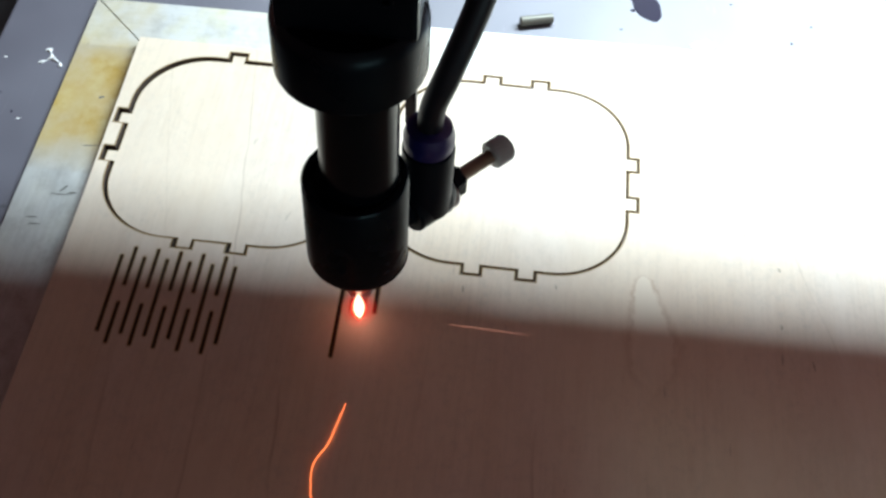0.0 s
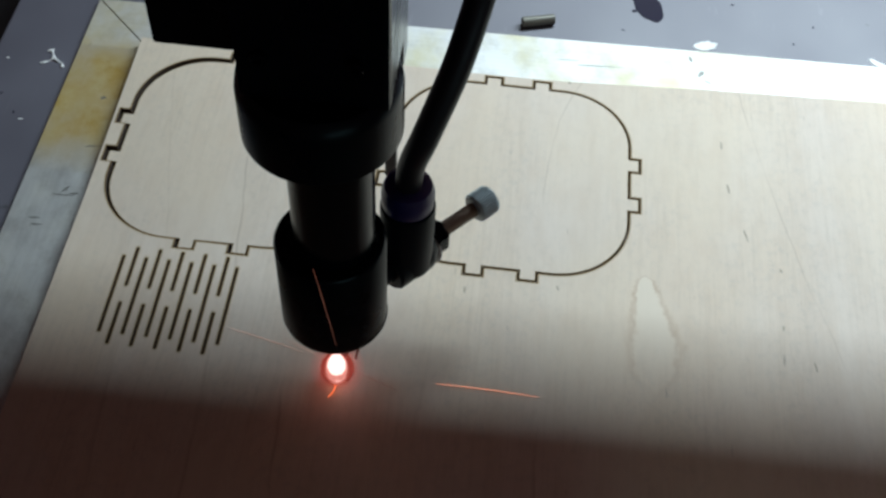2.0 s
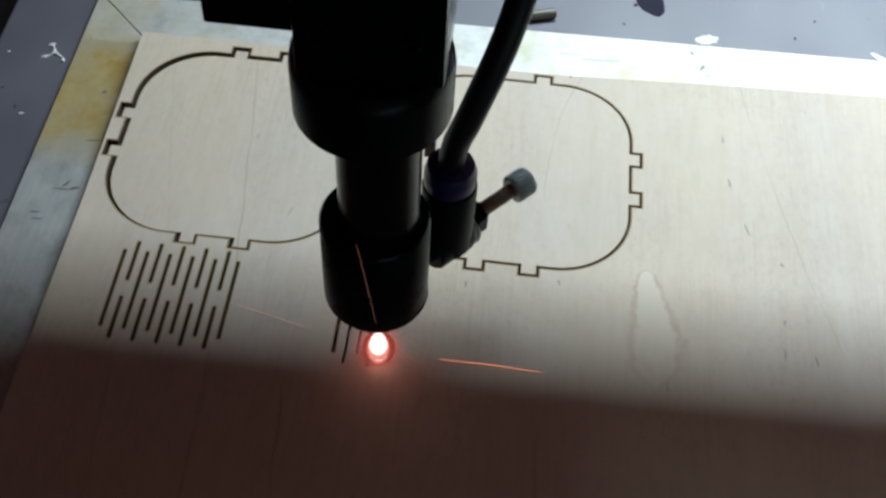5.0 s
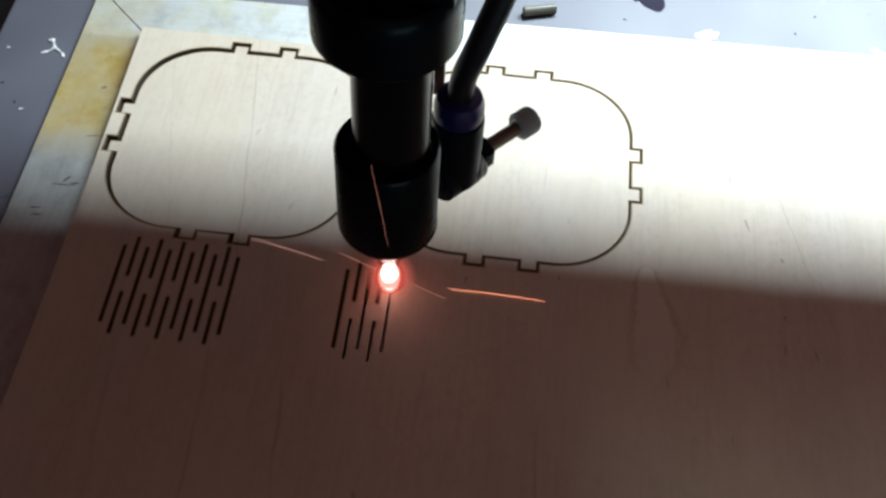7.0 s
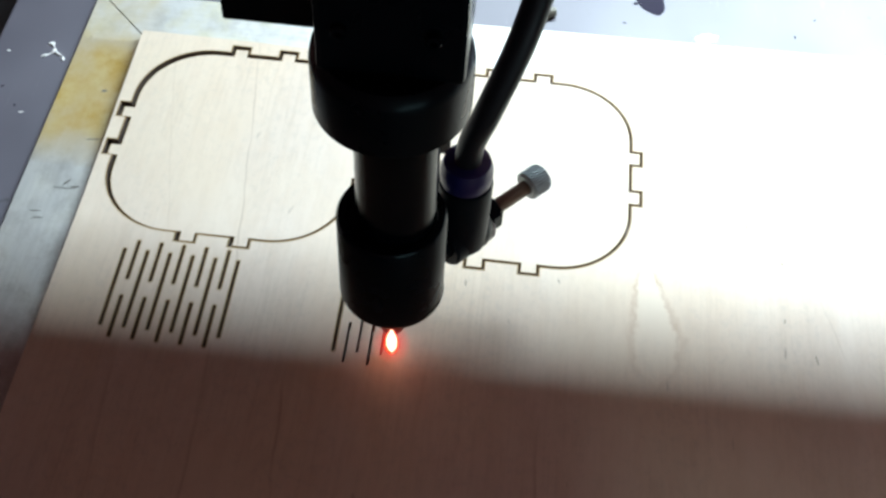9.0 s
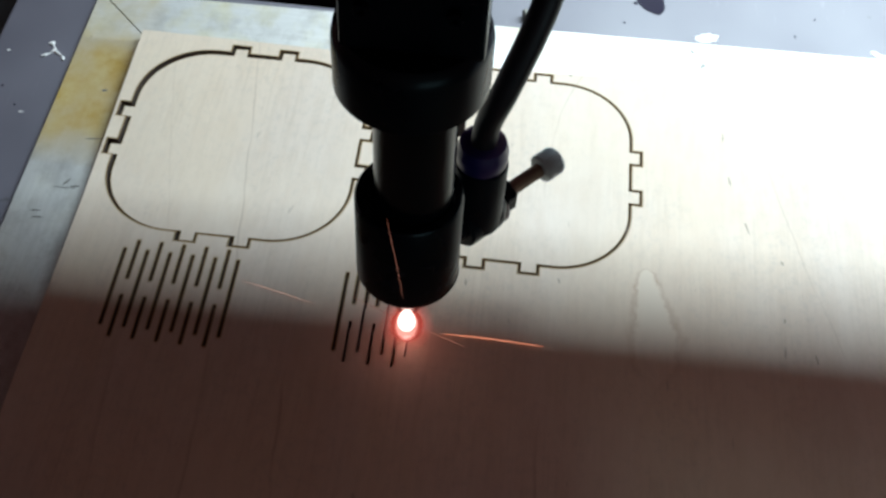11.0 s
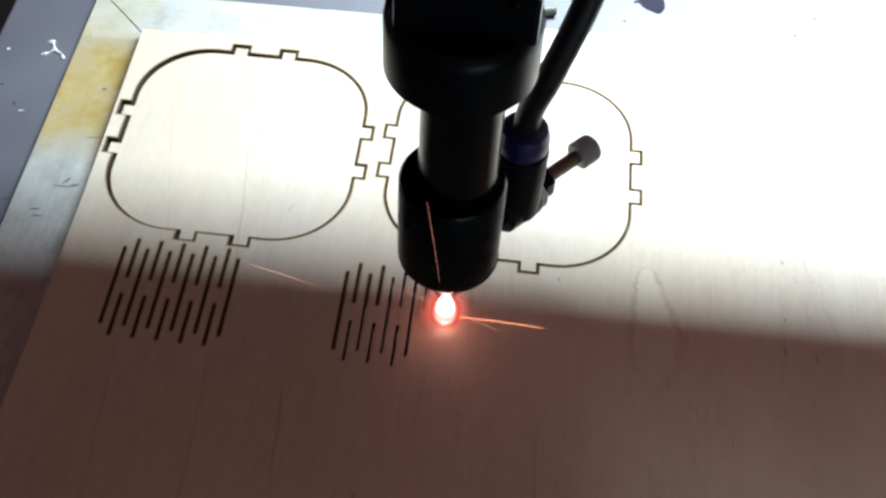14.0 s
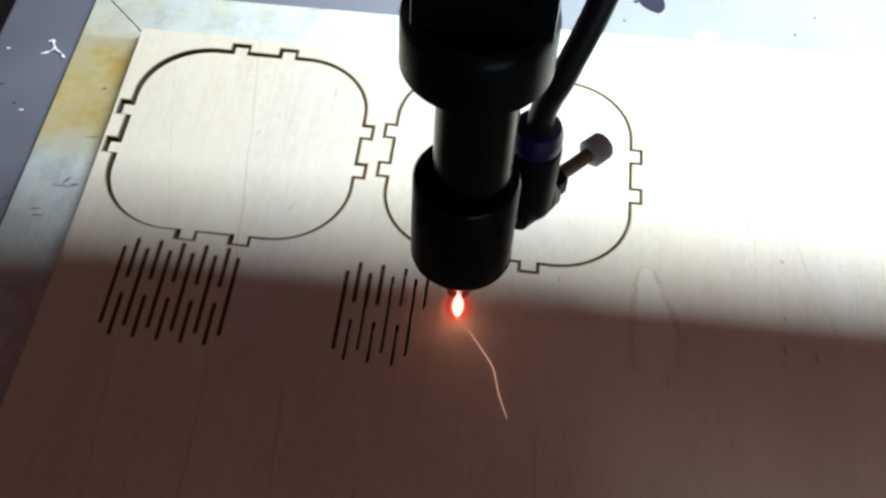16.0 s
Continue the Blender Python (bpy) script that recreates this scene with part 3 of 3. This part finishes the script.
# ---- gantry beam, above the sheet ----
beam = thing("gantry_beam", "aluminium cross beam that carries the laser head", "beam")
bm = bmesh.new()
ring = [(114, 138), (124, 138), (124, 141), (134, 141), (134, 138), (150, 138), (150, 184), (134, 184), (134, 181), (124, 181), (124, 184), (114, 184), (114, 168), (116, 166), (116, 158), (114, 156)]
ends = []
for x in (-250, 530):
    ends.append([bm.verts.new(mm(x, y, z)) for y, z in ring])
for i in range(len(ring)):
    j = (i + 1) % len(ring)
    bm.faces.new((ends[0][i], ends[0][j], ends[1][j], ends[1][i]))
bm.faces.new(ends[0])
bm.faces.new(list(reversed(ends[1])))
part("extrusion", bm, BLACK, beam)

# ---- laser head: its origin is the point on the sheet that the beam burns ----
head = thing("laser_head", "black laser cutter head with air nozzle, hose and thumb screw", "laser head")
SEAT = pose(-1.0 * MM, 0, 0)    # the nozzle sits a little off the tube's axis
smooth(part("nozzle_cone", lathe(bmesh.new(), [(0, 7.0), (1.6, 6.9), (2.6, 8.6), (3.8, 11.2), (6.0, 15.2), (9.0, 20.0), (11.2, 23.5), (11.8, 24.5), (12.05, 25.3), (0, 25.3)], pose(-0.7 * MM, 0, 0)), BLACK, head))
smooth(part("nozzle_tip", lathe(bmesh.new(), [(0, 3.7), (0.7, 3.7), (1.0, 4.0), (3.1, 8.2), (3.4, 10.2), (0, 10.2)], pose(-0.7 * MM, 0, 0), 32), DARK_STEEL, head, "small grey metal nozzle tip"))
smooth(part("nozzle_cup", lathe(bmesh.new(), [(0, 25.1), (12.0, 25.1), (12.15, 25.7), (12.2, 26.6), (12.2, 52.4), (11.7, 53.2), (10.1, 53.2), (9.9, 51.5), (0, 51.5)], SEAT, 96), BLACK, head))
smooth(part("lens_tube", lathe(bmesh.new(), [(0, 50.0), (8.85, 50.0), (8.85, 90.0), (0, 90.0)]), BLACK_TUBE, head, "polished black lens tube"))
smooth(part("head_body", lathe(bmesh.new(), [(0, 88.0), (14.4, 88.0), (15.5, 89.2), (15.5, 100.5), (15.1, 102.6), (14.0, 104.0), (0, 104.0)], pose(-1.0 * MM, 0, 0), 96), BLACK, head))
clamp = part("clamp_block", box(bmesh.new(), -13.6, 13.2, -9.2, 14.5, 103.4, 165, 1.2), BLACK, head, "black clamp block over the lens tube")
for x in (-9.0, 7.4):
    smooth(part("cap_screw", lathe(bmesh.new(), [(0, 8.4), (1.5, 8.4), (1.5, 10.4), (1.25, 10.7), (0.7, 10.7), (0.65, 9.9), (0, 9.9)], pose(x * MM, 0, 114.2 * MM, 90), 24), BLACK_TUBE, clamp, "small black cap screw"))
part("carriage_plate", box(bmesh.new(), -37.5, 12.4, 15.5, 22.5, 90, 190, 0.6), BLACK, head)
part("carriage_arm", box(bmesh.new(), -24, 8, 22, 114, 142, 168, 1), BLACK, head)
part("stop_bar", box(bmesh.new(), 6.2, 8.9, 33, 36, 36, 145, 0.3), DARK_STEEL, head, "thin dull steel bar hanging behind the tube")

OUTWARD = 47.0                 # the air fitting points this way from the nozzle
radial = pose(0, 0, 28.6 * MM, 0, 90, 0)
radial = SEAT @ pose(0, 0, 0, 0, 0, OUTWARD) @ radial       # local z runs outwards
upper = pose(0, 0, -0.2 * MM) @ radial @ pose(0, 0, 1.2 * MM)
fit = part("elbow", lathe(bmesh.new(), [(0, 9.0), (3.9, 9.0), (3.9, 15.2), (5.8, 15.2), (6.3, 15.8), (6.3, 25.0), (5.8, 26.0), (4.6, 27.8), (0, 27.8)], radial, 40), BLACK_PLASTIC, head, "black push-in air fitting")
smooth(fit)
FX, FY = 13.95, 15.0
smooth(part("riser", lathe(bmesh.new(), [(0, 25.5), (4.4, 25.5), (6.1, 27.5), (6.35, 48.2), (6.2, 48.8), (5.7, 49.2), (0, 49.2)], pose(FX * MM, FY * MM, 0), 40), BLACK_PLASTIC, fit))
smooth(part("collar", lathe(bmesh.new(), [(0, 49.0), (5.7, 49.0), (6.0, 49.6), (6.05, 53.0), (5.4, 55.4), (4.0, 56.2), (0, 56.2)], pose(FX * MM, FY * MM, 0), 40), BLUE, fit, "dark blue release collar"))
hose = part("air_hose", pipe(bmesh.new(), [(FX, FY, 50), (FX + 0.6, FY - 0.6, 62), (FX + 3.9, FY - 0.6, 74), (FX + 10.0, FY + 5.2, 94), (FX + 13.7, FY + 17, 114), (FX + 11, FY + 35, 134), (FX + 1, FY + 56, 150), (FX - 13, FY + 72, 156)], 3.05), HOSE, head, "black rubber air hose")
smooth(hose)
part("washer", lathe(bmesh.new(), [(0, 26.2), (4.5, 26.2), (4.9, 26.6), (4.9, 28.6), (4.5, 29.2), (0, 29.2)], pose(0, 0, -2.2 * MM) @ radial, 32), WASHER, head, "pale grey plastic washer")
nut = part("nut", lathe(bmesh.new(), [(0, 26.0), (3.0, 26.0), (3.0, 27.4), (4.4, 27.8), (4.4, 30.6), (3.8, 31.2), (0, 31.2)], upper, 6), BLACK, head, "black lock nut")
screw = part("thumb_screw", lathe(bmesh.new(), [(0, 30.0), (1.9, 30.0)] + [(1.9 - 0.16 * (i % 2), 30.4 + 0.35 * i) for i in range(34)] + [(1.9, 43.0), (0, 43.0)], upper, 32), BRASS, head, "brass screw shank")
knob = part("knob", lathe(bmesh.new(), [(0, 42.0), (3.0, 42.0), (3.4, 42.5), (3.75, 42.5), (3.75, 47.0), (3.4, 47.6), (2.6, 47.8), (2.4, 47.4), (0, 47.4)], upper, 120, 30, 0.3), STEEL, screw, "knurled steel knob")

# ---- flame at the burn point ----
FLAME_RED = [glow("flame_core", (1.0, 0.86, 0.60), 2.0), glow("flame_body", (1.0, 0.18, 0.05), 2.1, 0.22), glow("flame_skin", (1.0, 0.05, 0.022), 1.8, 0.18),
             glow("flame_bloom", (1.0, 0.05, 0.03), 2.0, 0.022)]
FLARE = [glow("flare_core", (1.0, 0.84, 0.78), 2.3), glow("flare_body", (1.0, 0.50, 0.42), 2.6, 0.26), glow("flare_skin", (1.0, 0.28, 0.22), 2.4, 0.10),
         glow("flare_bloom", (1.0, 0.20, 0.15), 2.6, 0.016)]


def drop(rx, top, front, point=1.35, sag=0.85, x=-0.4):
    """A flame drawn out to a tip at both ends, from the nozzle at height top down to the cut, front mm towards the door; sag below 1 makes it widest low down."""
    low, high = Vector((x, -front, 0.25)), Vector((x, -4.9, top))
    middle, half = (low + high) / 2, (high - low).length / 2
    prof = []
    for i in range(17):
        u = i / 16
        prof.append((rx * max(0.0, math.sin(math.pi * u ** sag)) ** point, (2 * u - 1) * half))
    prof[0], prof[-1] = (0, -half), (0, half)
    return lathe(bmesh.new(), prof, Matrix.Translation(middle * MM) @ (high - low).to_track_quat("Z", "Y").to_matrix().to_4x4(), 24)


def ball(r):
    return lathe(bmesh.new(), [(r * math.sin(math.pi * i / 12) if 0 < i < 12 else 0, 5.6 - 1.1 * r * math.cos(math.pi * i / 12)) for i in range(13)], pose(-0.4 * MM, -4.2 * MM, 0), 20)


flame = thing("flame", "small flame where the laser burns the plywood, orange-red to white-hot", "flame")
for name, m, rx, top, front in (("core", FLAME_RED[0], 1.35, 14.0, 3.7), ("flame_body", FLAME_RED[1], 1.65, 14.3, 4.1), ("flame_skin", FLAME_RED[2], 1.95, 14.5, 4.5)):
    smooth(part(name, drop(rx, top, front), m, flame))
# faint glowing shells stand in for the bloom round the flame
for r in (2.5, 3.1, 3.8, 4.6):
    smooth(part("bloom", ball(r), FLAME_RED[3], flame))
# the white-hot swelling that the air jet blows up round the flame on the runs away from the door
blaze = smooth(part("hot_core", drop(2.35, 13.9, 4.6, 0.8, 0.88), FLARE[0], flame, "white-hot swelling of the flame"))
for name, m, rx, top, front in (("hot_body", FLARE[1], 2.65, 14.1, 5.0), ("hot_skin", FLARE[2], 3.0, 14.3, 5.4)):
    smooth(part(name, drop(rx, top, front, 0.9, 0.85), m, blaze))
# wider shells for the bloom of the white-hot part
for r in (3.0, 3.5, 4.1, 4.8, 5.6, 6.6):
    smooth(part("bloom", ball(r), FLARE[3], blaze))

# ---- sparks: glowing specks drawn out into trails by their speed, and lens glare streaks ----
SPARK = glow("spark", (1.0, 0.20, 0.06), 1.6, 0.8)
SPARK_DIM = glow("spark_dim", (1.0, 0.13, 0.08), 0.9, 0.6)
SPARK_RED = glow("spark_red", (1.0, 0.12, 0.12), 0.6, 0.4)
# the next three also colour the lens glare streaks
SPARK_GLARE_HOT = glow("spark_glare_hot", (1.0, 0.34, 0.20), 1.4, 0.55)
SPARK_GLARE_PALE = glow("spark_glare_pale", (1.0, 0.55, 0.44), 0.6, 0.5)
SPARK_GLARE_FAINT = glow("spark_glare_faint", (1.0, 0.42, 0.30), 0.7, 0.25)
SPARKS, GLARES = [], []


def trail(points, radius, material, parent=None):
    """A thin trail through points in mm, thickest in its middle."""
    ob = part("trail" if parent else "spark", pipe(bmesh.new(), points, radius, 8, lambda u: 0.3 + 0.7 * math.sin(math.pi * min(1.0, 0.12 + 0.8 * u))), material, parent)
    return smooth(ob)


def spark(t, points, radius=0.26, material=SPARK):
    """A single spark, or a lens glare streak, that flies off at t along points and goes out of the light beyond the
    bed.
    """
    ob = trail(points, radius, material)
    tagged(ob, "thin glowing orange spark or lens glare streak off the cut", "spark", "sparks")
    SPARKS.append((ob, t, Vector((points[-1][0] - points[0][0], points[-1][1] - points[0][1], 0))))


spark(0.0, [(43.8, -78.6, 0.4), (42.5, -84.5, 0.4), (41.3, -90, 0.4), (38.6, -96.3, 0.4), (39.7, -105, 0.4)], 0.125)
spark(1.0, [(23.4, -69.2, 0.4), (18.2, -70, 0.4), (17.5, -71, 0.4), (17.6, -73.9, 0.4)], 0.11, SPARK_DIM)
spark(2.0, [(40.3, -69.8, 0.4), (39.8, -75.5, 0.4), (38.7, -77.3, 0.4)], 0.18)
spark(7.5, [(51.7, -54.5, 0.4), (51.7, -62.2, 0.4), (51.2, -68.9, 0.4), (49.1, -74.1, 0.4), (48.6, -79.2, 0.4)], 0.11, SPARK_DIM)
spark(8.7, [(52.5, -78.0, 0.4), (52.7, -83.3, 0.4), (52.3, -92.4, 0.4), (53.4, -98.2, 0.4), (54.7, -101.8, 0.4)], 0.13)
spark(13.0, [(49.3, -44.1, 0.4), (42.7, -45.3, 0.4), (36.4, -48, 0.4), (30.1, -50.1, 0.4)], 0.10)
spark(13.0, [(39.4, -43.7, 0.4), (41.1, -45, 0.4), (42.9, -45.3, 0.4)], 0.4, SPARK_GLARE_HOT)
spark(14.5, [(46.6, -31.4, 0.4), (45.3, -33.3, 0.4), (46.2, -35.7, 0.4), (48.3, -36.1, 0.4)], 0.12, SPARK_GLARE_FAINT)
spark(14.5, [(46.8, -31.6, 0.4), (48.6, -33.5, 0.4), (50.6, -35.9, 0.4)], 0.10, SPARK_GLARE_FAINT)
spark(6.0, [(49.0, -66.7, 0.2), (49.2, -66.2, 0.3), (49.4, -65.7, 0.4)], 0.15, SPARK_GLARE_HOT)
spark(3.0, [(40.5, -69.8, 0.2), (40.7, -69.3, 0.3), (40.9, -68.8, 0.4)], 0.15, SPARK_GLARE_HOT)
spark(15.5, [(51.3, -48.3, 0.4), (42.7, -50.2, 0.4), (39.1, -50.8, 0.4), (35.4, -50.6, 0.4)], 0.10, SPARK_RED)
spark(16.0, [(70.1, -54.9, 0.4), (73.7, -59.5, 0.4), (78.3, -66.4, 0.4), (80.3, -73.4, 0.4), (82.9, -80.2, 0.4)], 0.11, SPARK_GLARE_PALE)

spark(12.5, [(58.8, -39.4, 0.2), (58.9, -39.0, 0.5), (58.9, -38.6, 0.9)], 0.3, SPARK_GLARE_HOT)
spark(5.5, [(49.1, -66.6, 0.2), (49.5, -66.2, 0.3), (49.9, -65.8, 0.4)], 0.35)
# the right-hand lens glare streak, fainter, on the orange runs
for t, y in ((0.0, -52.4), (7.5, -44.6), (15.5, -45.7)):
    spark(t, [(66.5, y, 0.3), (76, y - 0.2, 0.3), (88, y - 0.6, 0.3)], 0.06, SPARK_GLARE_FAINT)


def glare(pieces, follow=0):
    """Lens glare built as thin glowing lines, level with the white flame; y and z from the burn point, x from the
    sheet's origin or, with follow, from the burn point too.
    """
    ob = thing("glare_streak", "fine orange lens glare streaks by the cut", "sparks", "spark streams")
    for points, radius, m in pieces:
        trail(points, radius, m, ob)
    GLARES.append((ob, follow))


# glare to the right, to the left, beside the flame and up the nozzle
glare([([(64.8, -2.4, 0.3), (77.5, -2.4, 0.3), (90.4, -2.9, 0.3)], 0.085, SPARK_GLARE_HOT)])
glare([([(10.5, 7.0, 0.3), (20.5, 4.8, 0.3), (30.8, 2.2, 0.3)], 0.07, SPARK_GLARE_PALE)])
glare([([(3, -1.4, 0.3), (8, -3.2, 0.3), (14.5, -5.6, 0.3)], 0.075, SPARK_GLARE_FAINT), ([(-15.8, 5.6, 0.3), (-9, 2.9, 0.3), (-3.0, 0.5, 0.3)], 0.07, SPARK_GLARE_FAINT)], 1)
glare([([(4.4, -14.6, 62), (6.4, -14.6, 47), (8.1, -14.6, 33)], 0.05, SPARK_GLARE_FAINT)], 0.85)


# ---- what moves ----
def head_rows():
    rows = []
    for x, a, b, t0, t1 in CUTS:
        n = max(2, round((t1 - t0) / 0.2))
        sway = -0.5 if t0 == 4.67 else 0.0      # slack of the carriage on that run
        if t0 > 0:
            rows.append((t0 - 0.067, x + sway, a))     # the head hops and settles before it burns
        rows += [(t0 + (t1 - t0) * i / n, x + sway, a + (b - a) * i / n) for i in range(n + 1)]
    return rows


def motions():
    rows = head_rows()
    walk(head, [(t, pose(x * MM, y * MM, 0)) for t, x, y in rows])
    walk(beam, [(t, pose(0, (y - 1.7) * MM, 0, 0, 0, 0.6)) for t, x, y in rows])
    out, swell = [], []
    for x, a, b, t0, t1 in CUTS:
        n = max(2, round((t1 - t0) / 0.2))
        if t0 > 0:
            out.append((t0 - 0.034, x, a, 36.0))       # it dies back into the nozzle between two cuts
        out += [(t0 + (t1 - t0) * i / n, x, a + (b - a) * i / n, 0.0) for i in range(n + 1)]
        if t1 < 16:
            out.append((t1 + 0.034, x, b, 36.0))
        up = 0.0 if b > a else 30.0
        swell += [(t0 - 0.034, 0.0)] * (t0 > 0) + [(t0, up), (t1, up)] + [(t1 + 0.034, 0.0)] * (t1 < 16)
    walk(flame, [(t, pose(x * MM, y * MM, z * MM)) for t, x, y, z in out])
    walk(blaze, [(t, pose(0, 0, z * MM)) for t, z in swell])
    for ob, t, way in SPARKS:
        seat = pose(0, 0, -45 * MM)
        away = Matrix.Translation(way.normalized() * 0.32 + mm(0, 0, -45))
        path = [(max(t - 0.034, 0), pose(0, 0, 0)), (min(t + 0.034, 16), pose(0, 0, 0))]
        if t > 0.1:
            path = [(0, seat), (t - 0.1, seat)] + path
        if t < 15.9:
            path += [(t + 0.134, away), (16, away)]
        walk(ob, path)
    for ob, follow in GLARES:
        out = []
        for x, a, b, t0, t1 in CUTS:
            lit = b > a
            if lit:
                out += [(t0 - 0.034, x, a, -120.0)]
            n = max(2, round((t1 - t0) / 0.2))
            out += [(t0 + (t1 - t0) * i / n, x, a + (b - a) * i / n, 0.0 if lit else -120.0) for i in range(n + 1)]
            if lit:
                out += [(t1 + 0.034, x, b, -120.0)]
        walk(ob, [(t, pose(x * MM * follow, y * MM, z * MM)) for t, x, y, z in out])
    for ob, t in SLIVERS:
        down = pose(0, 0, -4.0 * MM)
        walk(ob, [(0, pose(0, 0, 0)), (max(t - 0.04, 0.034), pose(0, 0, 0)), (min(t + 0.04, 15.96), down), (16, down)])


motions()
